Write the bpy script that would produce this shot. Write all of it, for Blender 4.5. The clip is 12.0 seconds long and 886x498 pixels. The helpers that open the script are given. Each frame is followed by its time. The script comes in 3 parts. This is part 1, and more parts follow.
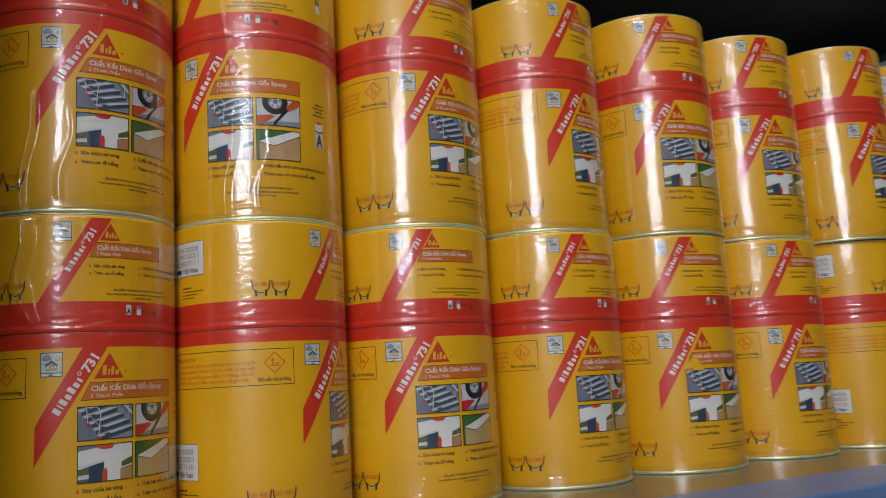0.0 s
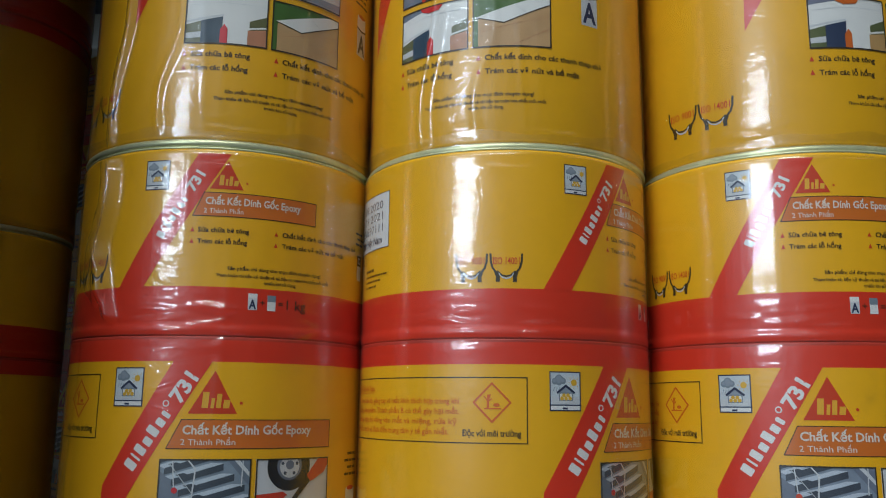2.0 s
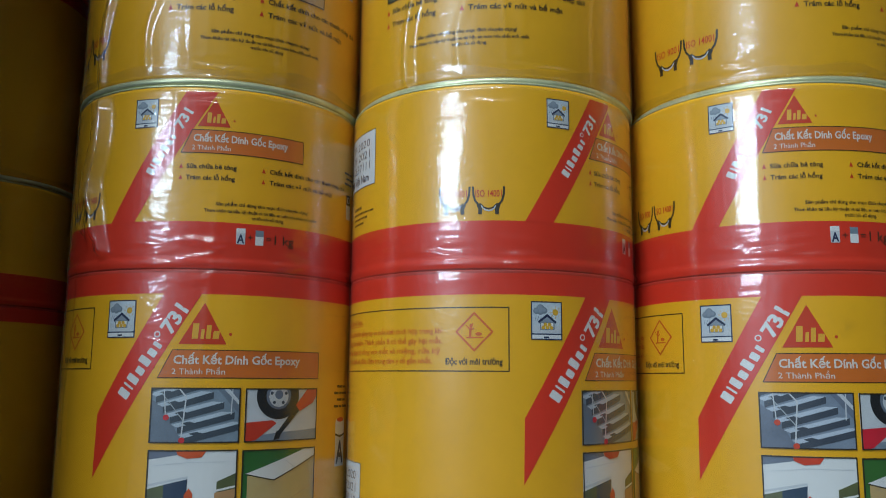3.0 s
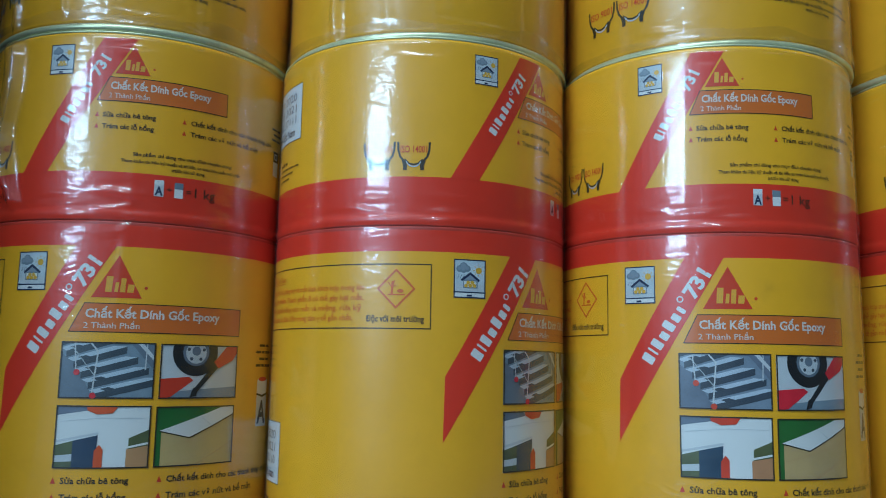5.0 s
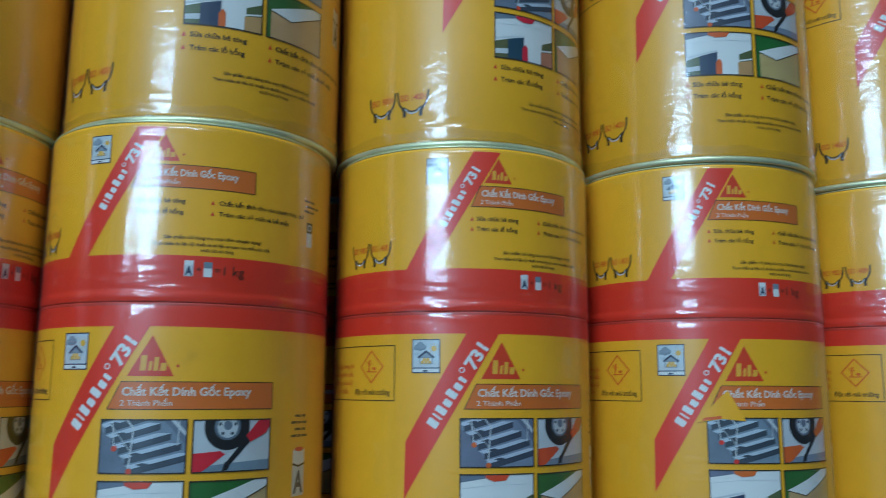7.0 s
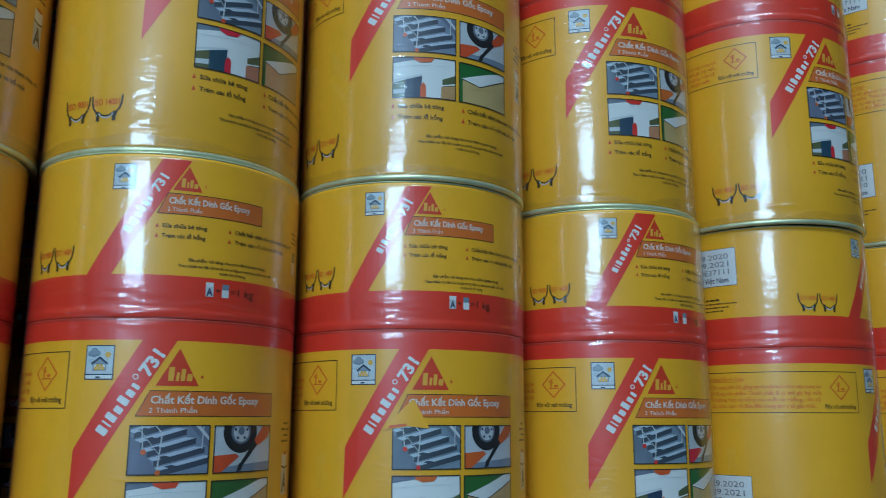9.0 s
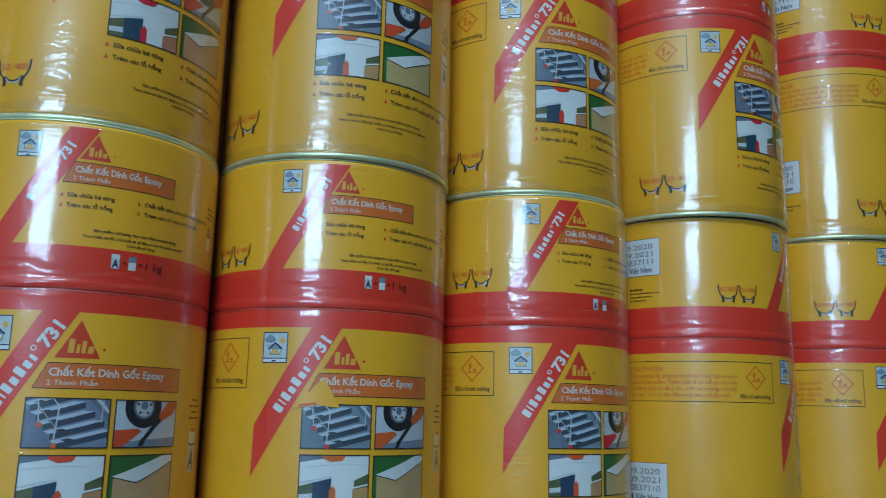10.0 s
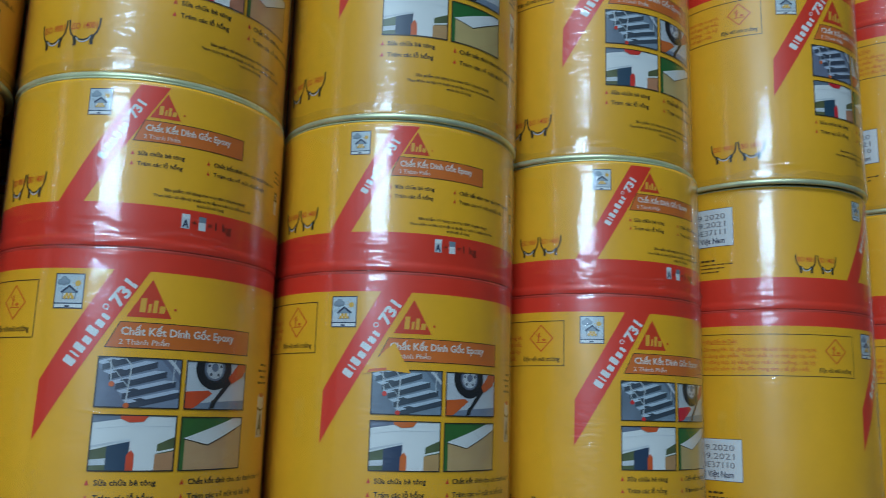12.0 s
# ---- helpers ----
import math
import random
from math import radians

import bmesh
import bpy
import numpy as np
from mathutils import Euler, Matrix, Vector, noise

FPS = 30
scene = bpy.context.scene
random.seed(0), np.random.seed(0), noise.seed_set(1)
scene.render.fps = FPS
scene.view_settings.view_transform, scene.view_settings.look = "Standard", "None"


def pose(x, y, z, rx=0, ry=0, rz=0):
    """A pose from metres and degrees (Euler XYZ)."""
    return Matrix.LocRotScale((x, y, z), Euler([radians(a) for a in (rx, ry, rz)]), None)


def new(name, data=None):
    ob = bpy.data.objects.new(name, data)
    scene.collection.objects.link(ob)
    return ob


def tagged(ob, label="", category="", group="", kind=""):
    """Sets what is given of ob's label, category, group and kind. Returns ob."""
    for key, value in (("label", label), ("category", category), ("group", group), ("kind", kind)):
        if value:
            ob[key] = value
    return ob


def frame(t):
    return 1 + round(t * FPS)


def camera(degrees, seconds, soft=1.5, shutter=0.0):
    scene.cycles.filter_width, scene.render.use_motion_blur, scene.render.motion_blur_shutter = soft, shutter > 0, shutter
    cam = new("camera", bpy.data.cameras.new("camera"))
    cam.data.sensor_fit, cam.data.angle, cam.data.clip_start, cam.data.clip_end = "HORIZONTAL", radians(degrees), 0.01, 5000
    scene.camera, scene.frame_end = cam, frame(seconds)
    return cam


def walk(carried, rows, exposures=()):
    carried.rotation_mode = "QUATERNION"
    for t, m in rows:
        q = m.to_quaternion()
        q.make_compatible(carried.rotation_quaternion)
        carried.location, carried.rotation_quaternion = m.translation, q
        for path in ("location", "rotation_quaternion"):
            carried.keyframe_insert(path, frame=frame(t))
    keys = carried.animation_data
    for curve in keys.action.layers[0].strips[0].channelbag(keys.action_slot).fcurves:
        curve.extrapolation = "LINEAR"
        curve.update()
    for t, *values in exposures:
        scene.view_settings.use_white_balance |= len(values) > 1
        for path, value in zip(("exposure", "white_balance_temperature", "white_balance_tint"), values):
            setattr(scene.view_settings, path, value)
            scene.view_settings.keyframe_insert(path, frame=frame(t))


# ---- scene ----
SHELF = 1.25      # height of the shelf deck above the shop floor
BASE = -0.0498    # the deck in the path's own heights
cam = camera(55.6, 12.0, soft=0.75, shutter=0.3)
ROWS = [
    (0.0, -0.0205, -0.3711, 0.0058, 98.69, 3.26, -26.41),
    (0.5, 0.0144, -0.3257, 0.0072, 100.91, 2.88, -19.42),
    (0.7, 0.0249, -0.2955, 0.0116, 102.30, 2.33, -15.60),
    (1.0, 0.0368, -0.2515, 0.0189, 102.15, 1.29, -10.34),
    (1.1, 0.0393, -0.2436, 0.0202, 102.10, 0.97, -7.95),
    (1.3, 0.0422, -0.2351, 0.0216, 101.87, 0.31, -2.67),
    (1.5, 0.0458, -0.2304, 0.0215, 101.22, -0.20, -0.75),
    (1.6, 0.0490, -0.2283, 0.0207, 100.73, -0.36, -0.45),
    (1.8, 0.0571, -0.2262, 0.0177, 100.46, -0.52, 0.34),
    (2.0, 0.0641, -0.2254, 0.0146, 100.63, -0.60, 1.38),
    (2.5, 0.0716, -0.2265, 0.0092, 99.84, -0.60, 2.46),
    (3.0, 0.0723, -0.2265, 0.0050, 98.83, -0.40, 2.71),
    (3.2, 0.0712, -0.2252, 0.0045, 98.19, -0.38, 2.41),
    (4.8, 0.0848, -0.2231, 0.0009, 97.28, -1.05, 1.03),
    (5.0, 0.0809, -0.2226, -0.0007, 97.81, -1.03, -0.01),
    (5.5, 0.0899, -0.2170, 0.0001, 97.69, -0.98, -0.88),
    (6.0, 0.1137, -0.2215, 0.0038, 97.93, -0.87, -4.69),
    (6.5, 0.1414, -0.2336, 0.0079, 98.40, -0.48, -9.36),
    (7.0, 0.1635, -0.2424, 0.0101, 99.42, -0.33, -13.54),
    (7.3, 0.1702, -0.2443, 0.0127, 100.05, -0.18, -15.98),
    (7.5, 0.1739, -0.2457, 0.0143, 100.43, -0.12, -17.82),
    (7.7, 0.1795, -0.2503, 0.0144, 100.64, -0.30, -17.92),
    (9.3, 0.2128, -0.2617, 0.0029, 101.46, -0.33, -23.38),
    (9.5, 0.2160, -0.2626, 0.0025, 101.40, -0.53, -23.61),
    (10.0, 0.2206, -0.2646, 0.0009, 101.07, -1.18, -25.45),
    (10.5, 0.2261, -0.2693, -0.0015, 100.87, -1.30, -26.57),
    (11.0, 0.2272, -0.2675, -0.0045, 101.00, -1.24, -25.96),
    (11.5, 0.2245, -0.2653, -0.0050, 100.74, -1.81, -25.07),
    (12.0, 0.2160, -0.2536, -0.0070, 100.67, -1.67, -22.78),
]

walk(cam, [(t, pose(x, y, z + SHELF - BASE, rx, ry, rz)) for t, x, y, z, rx, ry, rz in ROWS],
     exposures=[(0.0, -0.11, 6550, 15), (1.0, -0.09, 6300, 11), (2.0, -0.0, 5900, 7), (3.0, 0.05, 5450, 3), (5.0, 0.03, 4680, -5), (7.0, -0.03, 4640, -5), (10.0, -0.12, 4600, -6), (12.0, -0.05, 4850, -3)])

# ---- light: a high shop window behind and beside the camera, three added overhead fills ----
world = bpy.data.worlds.new("shop_world")
scene.world = world
world.use_nodes = True
world.node_tree.nodes["Background"].inputs[0].default_value = (0.55, 0.65, 0.8, 1)
world.node_tree.nodes["Background"].inputs[1].default_value = 0.3


def area_lamp(name, m, w, h, watts, colour):
    lamp = bpy.data.lights.new(name, "AREA")
    lamp.shape, lamp.size, lamp.size_y, lamp.energy, lamp.color = "RECTANGLE", w, h, watts, colour
    ob = new(name, lamp)
    ob.matrix_world = m
    return ob


WIN_X0, WIN_X1, WIN_Z0, WIN_Z1, WALL_Y = -2.15, -1.1, 1.78, 2.52, -2.6
area_lamp("window_daylight", pose((WIN_X0 + WIN_X1) / 2, WALL_Y - 0.02, (WIN_Z0 + WIN_Z1) / 2, 90, 0, 0), WIN_X1 - WIN_X0 - 0.02, WIN_Z1 - WIN_Z0 - 0.02, 38, (0.8, 0.91, 1.0))
# unseen panels added under the ceiling for ambient fill, strongest left of centre
for fill_x, watts in ((-1.0, 9), (-0.35, 27), (1.8, 0.8)):
    area_lamp("tube_light", pose(fill_x, -1.3, 2.93, 0, 0, 0), 1.2, 0.5, watts, (1.0, 0.99, 0.93))

# ---- materials ----


def material(name, colour, rough=0.5, metal=0.0, coat=0.0, vary=0.12, scale=40.0, bump=0.0, bump_scale=400.0, dirt=None, dirt_amount=0.0, spec=0.5):
    m = bpy.data.materials.new(name)
    m.use_nodes = True
    nt = m.node_tree
    p = nt.nodes["Principled BSDF"]
    p.inputs["Metallic"].default_value = metal
    p.inputs["Specular IOR Level"].default_value = spec
    p.inputs["Coat Weight"].default_value = coat
    p.inputs["Coat Roughness"].default_value = 0.12
    tc = nt.nodes.new("ShaderNodeTexCoord")
    big = nt.nodes.new("ShaderNodeTexNoise")
    big.inputs["Scale"].default_value, big.inputs["Detail"].default_value = scale, 6
    fine = nt.nodes.new("ShaderNodeTexNoise")
    fine.inputs["Scale"].default_value, fine.inputs["Detail"].default_value = scale * 9, 3
    info = nt.nodes.new("ShaderNodeObjectInfo")
    shift = nt.nodes.new("ShaderNodeVectorMath")
    shift.operation = "ADD"
    nt.links.new(tc.outputs["Object"], shift.inputs[0])
    nt.links.new(info.outputs["Random"], shift.inputs[1])
    for n in (big, fine):
        nt.links.new(shift.outputs[0], n.inputs["Vector"])
    mixn = nt.nodes.new("ShaderNodeMath")
    mixn.operation = "MULTIPLY_ADD"
    nt.links.new(fine.outputs["Fac"], mixn.inputs[0])
    mixn.inputs[1].default_value = 0.35
    nt.links.new(big.outputs["Fac"], mixn.inputs[2])
    ramp = nt.nodes.new("ShaderNodeMapRange")
    ramp.inputs["From Min"].default_value, ramp.inputs["From Max"].default_value = 0.35, 1.0
    ramp.inputs["To Min"].default_value, ramp.inputs["To Max"].default_value = 1 - vary, 1 + vary
    nt.links.new(mixn.outputs[0], ramp.inputs["Value"])
    mul = nt.nodes.new("ShaderNodeVectorMath")
    mul.operation = "SCALE"
    mul.inputs[0].default_value = colour
    nt.links.new(ramp.outputs[0], mul.inputs["Scale"])
    last = mul.outputs[0]
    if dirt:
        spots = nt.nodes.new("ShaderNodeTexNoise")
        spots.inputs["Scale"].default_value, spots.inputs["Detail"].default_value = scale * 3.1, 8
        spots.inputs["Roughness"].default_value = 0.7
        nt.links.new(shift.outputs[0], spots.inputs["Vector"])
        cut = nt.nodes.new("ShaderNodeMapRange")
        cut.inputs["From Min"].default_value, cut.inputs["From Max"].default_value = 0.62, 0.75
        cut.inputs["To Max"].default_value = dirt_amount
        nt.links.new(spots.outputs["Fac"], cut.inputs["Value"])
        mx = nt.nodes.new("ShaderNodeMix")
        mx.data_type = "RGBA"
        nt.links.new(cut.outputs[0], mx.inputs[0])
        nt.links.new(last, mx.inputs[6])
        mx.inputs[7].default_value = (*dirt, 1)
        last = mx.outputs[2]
    if name.startswith("photo_"):
        hue = nt.nodes.new("ShaderNodeHueSaturation")
        swing = nt.nodes.new("ShaderNodeMapRange")
        swing.inputs["To Min"].default_value, swing.inputs["To Max"].default_value = 0.485, 0.53
        nt.links.new(info.outputs["Random"], swing.inputs["Value"])
        nt.links.new(swing.outputs[0], hue.inputs["Hue"])
        nt.links.new(last, hue.inputs["Color"])
        last = hue.outputs[0]
    nt.links.new(last, p.inputs["Base Color"])
    rr = nt.nodes.new("ShaderNodeMapRange")
    rr.inputs["To Min"].default_value, rr.inputs["To Max"].default_value = rough * 0.8, min(1, rough * 1.2)
    nt.links.new(big.outputs["Fac"], rr.inputs["Value"])
    nt.links.new(rr.outputs[0], p.inputs["Roughness"])
    if bump:
        bn = nt.nodes.new("ShaderNodeTexNoise")
        bn.inputs["Scale"].default_value, bn.inputs["Detail"].default_value = bump_scale, 4
        nt.links.new(shift.outputs[0], bn.inputs["Vector"])
        b = nt.nodes.new("ShaderNodeBump")
        b.inputs["Strength"].default_value, b.inputs["Distance"].default_value = bump, 0.0005
        nt.links.new(bn.outputs["Fac"], b.inputs["Height"])
        nt.links.new(b.outputs[0], p.inputs["Normal"])
    return m


def film_material(name, rough, tint, strength, bump_scale, bump, crinkle=170):
    """Clear wrapping film: see-through, with a gloss that follows Fresnel."""
    m = bpy.data.materials.new(name)
    m.use_nodes = True
    nt = m.node_tree
    nt.nodes.remove(nt.nodes["Principled BSDF"])
    out = nt.nodes["Material Output"]
    clear = nt.nodes.new("ShaderNodeBsdfTransparent")
    clear.inputs[0].default_value = (*tint, 1)
    gloss = nt.nodes.new("ShaderNodeBsdfGlossy")
    gloss.inputs["Roughness"].default_value = rough
    tc = nt.nodes.new("ShaderNodeTexCoord")
    bn = nt.nodes.new("ShaderNodeTexNoise")
    bn.inputs["Scale"].default_value, bn.inputs["Detail"].default_value, bn.inputs["Distortion"].default_value = bump_scale, 2, 0.8
    stretch = nt.nodes.new("ShaderNodeMapping")
    stretch.inputs["Scale"].default_value = (1.0, 1.0, 0.55)
    nt.links.new(tc.outputs["Object"], stretch.inputs["Vector"])
    nt.links.new(stretch.outputs[0], bn.inputs["Vector"])
    b = nt.nodes.new("ShaderNodeBump")
    b.inputs["Strength"].default_value, b.inputs["Distance"].default_value = bump, 0.0004
    nt.links.new(bn.outputs["Fac"], b.inputs["Height"])
    # crinkled patches: short level ripples, in places only
    ripple = nt.nodes.new("ShaderNodeTexNoise")
    ripple.inputs["Scale"].default_value, ripple.inputs["Detail"].default_value, ripple.inputs["Distortion"].default_value = crinkle, 1.5, 1.6
    level = nt.nodes.new("ShaderNodeMapping")
    level.inputs["Scale"].default_value = (0.7, 0.7, 1.5)
    info = nt.nodes.new("ShaderNodeObjectInfo")
    nt.links.new(tc.outputs["Object"], level.inputs["Vector"])
    nt.links.new(info.outputs["Random"], level.inputs["Location"])
    nt.links.new(level.outputs[0], ripple.inputs["Vector"])
    patch = nt.nodes.new("ShaderNodeTexNoise")
    patch.inputs["Scale"].default_value, patch.inputs["Detail"].default_value = crinkle / 9, 2
    nt.links.new(level.outputs[0], patch.inputs["Vector"])
    some = nt.nodes.new("ShaderNodeMapRange")
    some.inputs["From Min"].default_value, some.inputs["From Max"].default_value = 0.45, 0.72
    nt.links.new(patch.outputs["Fac"], some.inputs["Value"])
    folds = nt.nodes.new("ShaderNodeMath")
    folds.operation = "MULTIPLY"
    nt.links.new(ripple.outputs["Fac"], folds.inputs[0])
    nt.links.new(some.outputs[0], folds.inputs[1])
    fine = b
    b = nt.nodes.new("ShaderNodeBump")
    b.inputs["Strength"].default_value, b.inputs["Distance"].default_value = 0.45, 0.0007
    nt.links.new(folds.outputs[0], b.inputs["Height"])
    nt.links.new(fine.outputs[0], b.inputs["Normal"])
    nt.links.new(b.outputs[0], gloss.inputs["Normal"])
    lw = nt.nodes.new("ShaderNodeLayerWeight")
    nt.links.new(b.outputs[0], lw.inputs["Normal"])
    rise = nt.nodes.new("ShaderNodeMath")
    rise.operation = "POWER"
    nt.links.new(lw.outputs["Facing"], rise.inputs[0])
    rise.inputs[1].default_value = 4.5
    fr = nt.nodes.new("ShaderNodeMath")
    fr.operation = "MULTIPLY_ADD"
    nt.links.new(rise.outputs[0], fr.inputs[0])
    fr.inputs[1].default_value, fr.inputs[2].default_value = 0.7, strength
    mix = nt.nodes.new("ShaderNodeMixShader")
    nt.links.new(fr.outputs[0], mix.inputs[0])
    nt.links.new(clear.outputs[0], mix.inputs[1])
    haze = nt.nodes.new("ShaderNodeBsdfGlossy")
    haze.inputs["Roughness"].default_value = rough * 4.2
    nt.links.new(b.outputs[0], haze.inputs["Normal"])
    both = nt.nodes.new("ShaderNodeMixShader")
    both.inputs[0].default_value = 0.38
    nt.links.new(gloss.outputs[0], both.inputs[1])
    nt.links.new(haze.outputs[0], both.inputs[2])
    nt.links.new(both.outputs[0], mix.inputs[2])
    nt.links.new(mix.outputs[0], out.inputs["Surface"])
    return m


YELLOW = material("can_yellow_print", (0.86, 0.45, 0.005), 0.34, vary=0.09, scale=22, bump=0.08, spec=0.5, dirt=(0.3, 0.16, 0.02), dirt_amount=0.2)
RED = material("can_red_print", (0.71, 0.040, 0.014), 0.34, vary=0.06, scale=30, bump=0.05, spec=0.5)
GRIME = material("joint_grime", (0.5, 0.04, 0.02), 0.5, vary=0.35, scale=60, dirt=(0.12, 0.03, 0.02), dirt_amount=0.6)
LOGO_RED = material("logo_red_ink", (0.62, 0.05, 0.012), 0.35, vary=0.05)
ORANGE = material("orange_ink", (0.66, 0.17, 0.02), 0.35, vary=0.06)
ORANGE_TEXT = material("orange_text_ink", (0.68, 0.13, 0.01), 0.4, vary=0.05)
WHITE = material("white_ink", (0.8, 0.8, 0.78), 0.35, vary=0.04)
TITLE_INK = material("title_ink", (0.78, 0.70, 0.62), 0.4, vary=0.12, scale=300)
MARK_INK = material("logo_mark_ink", (0.78, 0.42, 0.03), 0.4, vary=0.08)
BLACK = material("black_ink", (0.035, 0.025, 0.012), 0.4, vary=0.1)
BROWN_INK = material("brown_ink", (0.055, 0.033, 0.01), 0.4, vary=0.2, scale=600)
NAVY = material("navy_ink", (0.02, 0.03, 0.08), 0.4)
PAPER = material("sticker_paper", (0.74, 0.75, 0.76), 0.55, vary=0.05, scale=60)
STAMP = material("stamped_ink", (0.12, 0.12, 0.15), 0.5, vary=0.2, scale=900)
SKY_BLUE = material("icon_blue_ink", (0.60, 0.66, 0.70), 0.35, vary=0.15, scale=150)
GREY_CLOUD = material("icon_grey_ink", (0.22, 0.27, 0.32), 0.35)
CLOUD_FILL = material("icon_pale_grey_ink", (0.30, 0.35, 0.41), 0.35)
SUN_INK = material("icon_yellow_ink", (0.74, 0.44, 0.03), 0.35)
STEP_GREY = material("photo_concrete_grey", (0.24, 0.29, 0.36), 0.35, vary=0.2, scale=200)
STEP_MID = material("photo_shade_grey", (0.17, 0.20, 0.26), 0.35, vary=0.2, scale=200)
STEP_DARK = material("photo_riser_grey", (0.06, 0.075, 0.10), 0.35, vary=0.2, scale=200)
STEP_LIGHT = material("photo_tread_white", (0.54, 0.60, 0.68), 0.35, vary=0.1, scale=200)
RAIL_GREY = material("photo_rail_grey", (0.45, 0.48, 0.5), 0.35)
PALE = material("photo_pale_grey", (0.62, 0.64, 0.66), 0.35, vary=0.1, scale=150)
TYRE = material("photo_tyre_black", (0.02, 0.02, 0.022), 0.35)
PHOTO_RED = material("photo_red", (0.62, 0.045, 0.02), 0.35, vary=0.15, scale=200)
PILLAR = material("photo_pillar_blue", (0.035, 0.065, 0.11), 0.35, vary=0.15, scale=200)
OLIVE = material("photo_olive", (0.12, 0.13, 0.05), 0.35, vary=0.3, scale=300)
BRICKISH = material("photo_brick", (0.50, 0.25, 0.12), 0.35, vary=0.15, scale=250)
GREEN = material("photo_green", (0.06, 0.155, 0.03), 0.35, vary=0.15, scale=250)
TAN = material("photo_tan", (0.56, 0.38, 0.17), 0.35, vary=0.1, scale=200)
# yellow-green base colour holds the reflection of the yellow print in the tin
TIN = material("tin_rim", (0.66, 0.68, 0.42), 0.38, metal=0.55, vary=0.2, scale=120, bump=0.1, dirt=(0.1, 0.09, 0.05), dirt_amount=0.5)
FILM = film_material("shrink_film", 0.09, (0.985, 0.985, 0.98), 0.10, 600, 0.14)
STRETCH = film_material("stretch_film", 0.16, (0.95, 0.96, 0.96), 0.08, 90, 0.6)
DECK = material("deck_sheet", (0.17, 0.15, 0.11), 0.22, vary=0.3, scale=14, bump=0.15, bump_scale=120, dirt=(0.05, 0.04, 0.03), dirt_amount=0.6)
BEAM = material("blue_beam_paint", (0.10, 0.18, 0.36), 0.4, vary=0.15, scale=12, bump=0.15, dirt=(0.08, 0.08, 0.09), dirt_amount=0.4)
DARK_STEEL = material("dark_back_panel", (0.10, 0.105, 0.115), 0.65, vary=0.35, scale=6)
PLASTER = material("wall_plaster", (0.19, 0.185, 0.175), 0.8, vary=0.12, scale=3, bump=0.2, bump_scale=60)
CONCRETE = material("floor_concrete", (0.22, 0.21, 0.2), 0.7, vary=0.25, scale=4, bump=0.3, bump_scale=50)
CARTON = material("white_carton", (0.6, 0.62, 0.62), 0.6, vary=0.1, scale=10)

# ---- mesh helpers ----


def mesh_of(name, bm, mats, smooth=False):
    me = bpy.data.meshes.new(name)
    bm.to_mesh(me)
    bm.free()
    for m in mats:
        me.materials.append(m)
    if smooth:
        for p in me.polygons:
            p.use_smooth = True
    return me


def part(name, me, parent, label=""):
    ob = new(name, me)
    ob.parent = parent
    return tagged(ob, label=label)


def box_bm(x0, x1, y0, y1, z0, z1, bevel=0.0, bm=None):
    bm = bm or bmesh.new()
    vs = [bm.verts.new((x, y, z)) for x in (x0, x1) for y in (y0, y1) for z in (z0, z1)]
    for f in ((0, 1, 3, 2), (4, 6, 7, 5), (0, 4, 5, 1), (2, 3, 7, 6), (0, 2, 6, 4), (1, 5, 7, 3)):
        bm.faces.new([vs[i] for i in f])
    if bevel:
        bmesh.ops.bevel(bm, geom=bm.edges[:], offset=bevel, segments=2, affect="EDGES", profile=0.5)
    bmesh.ops.recalc_face_normals(bm, faces=bm.faces[:])
    return bm


def structure(name, bm, mat, label, category):
    return tagged(new(name, mesh_of(name, bm, [mat])), label, category, kind="structure")


# ---- printed artwork, laid out flat in millimetres and rolled round the can ----
RAD = 37.5                      # can radius, mm
ARC = RAD * math.pi / 180       # mm of arc to a degree
TALL = 0.9925                   # print heights to true heights


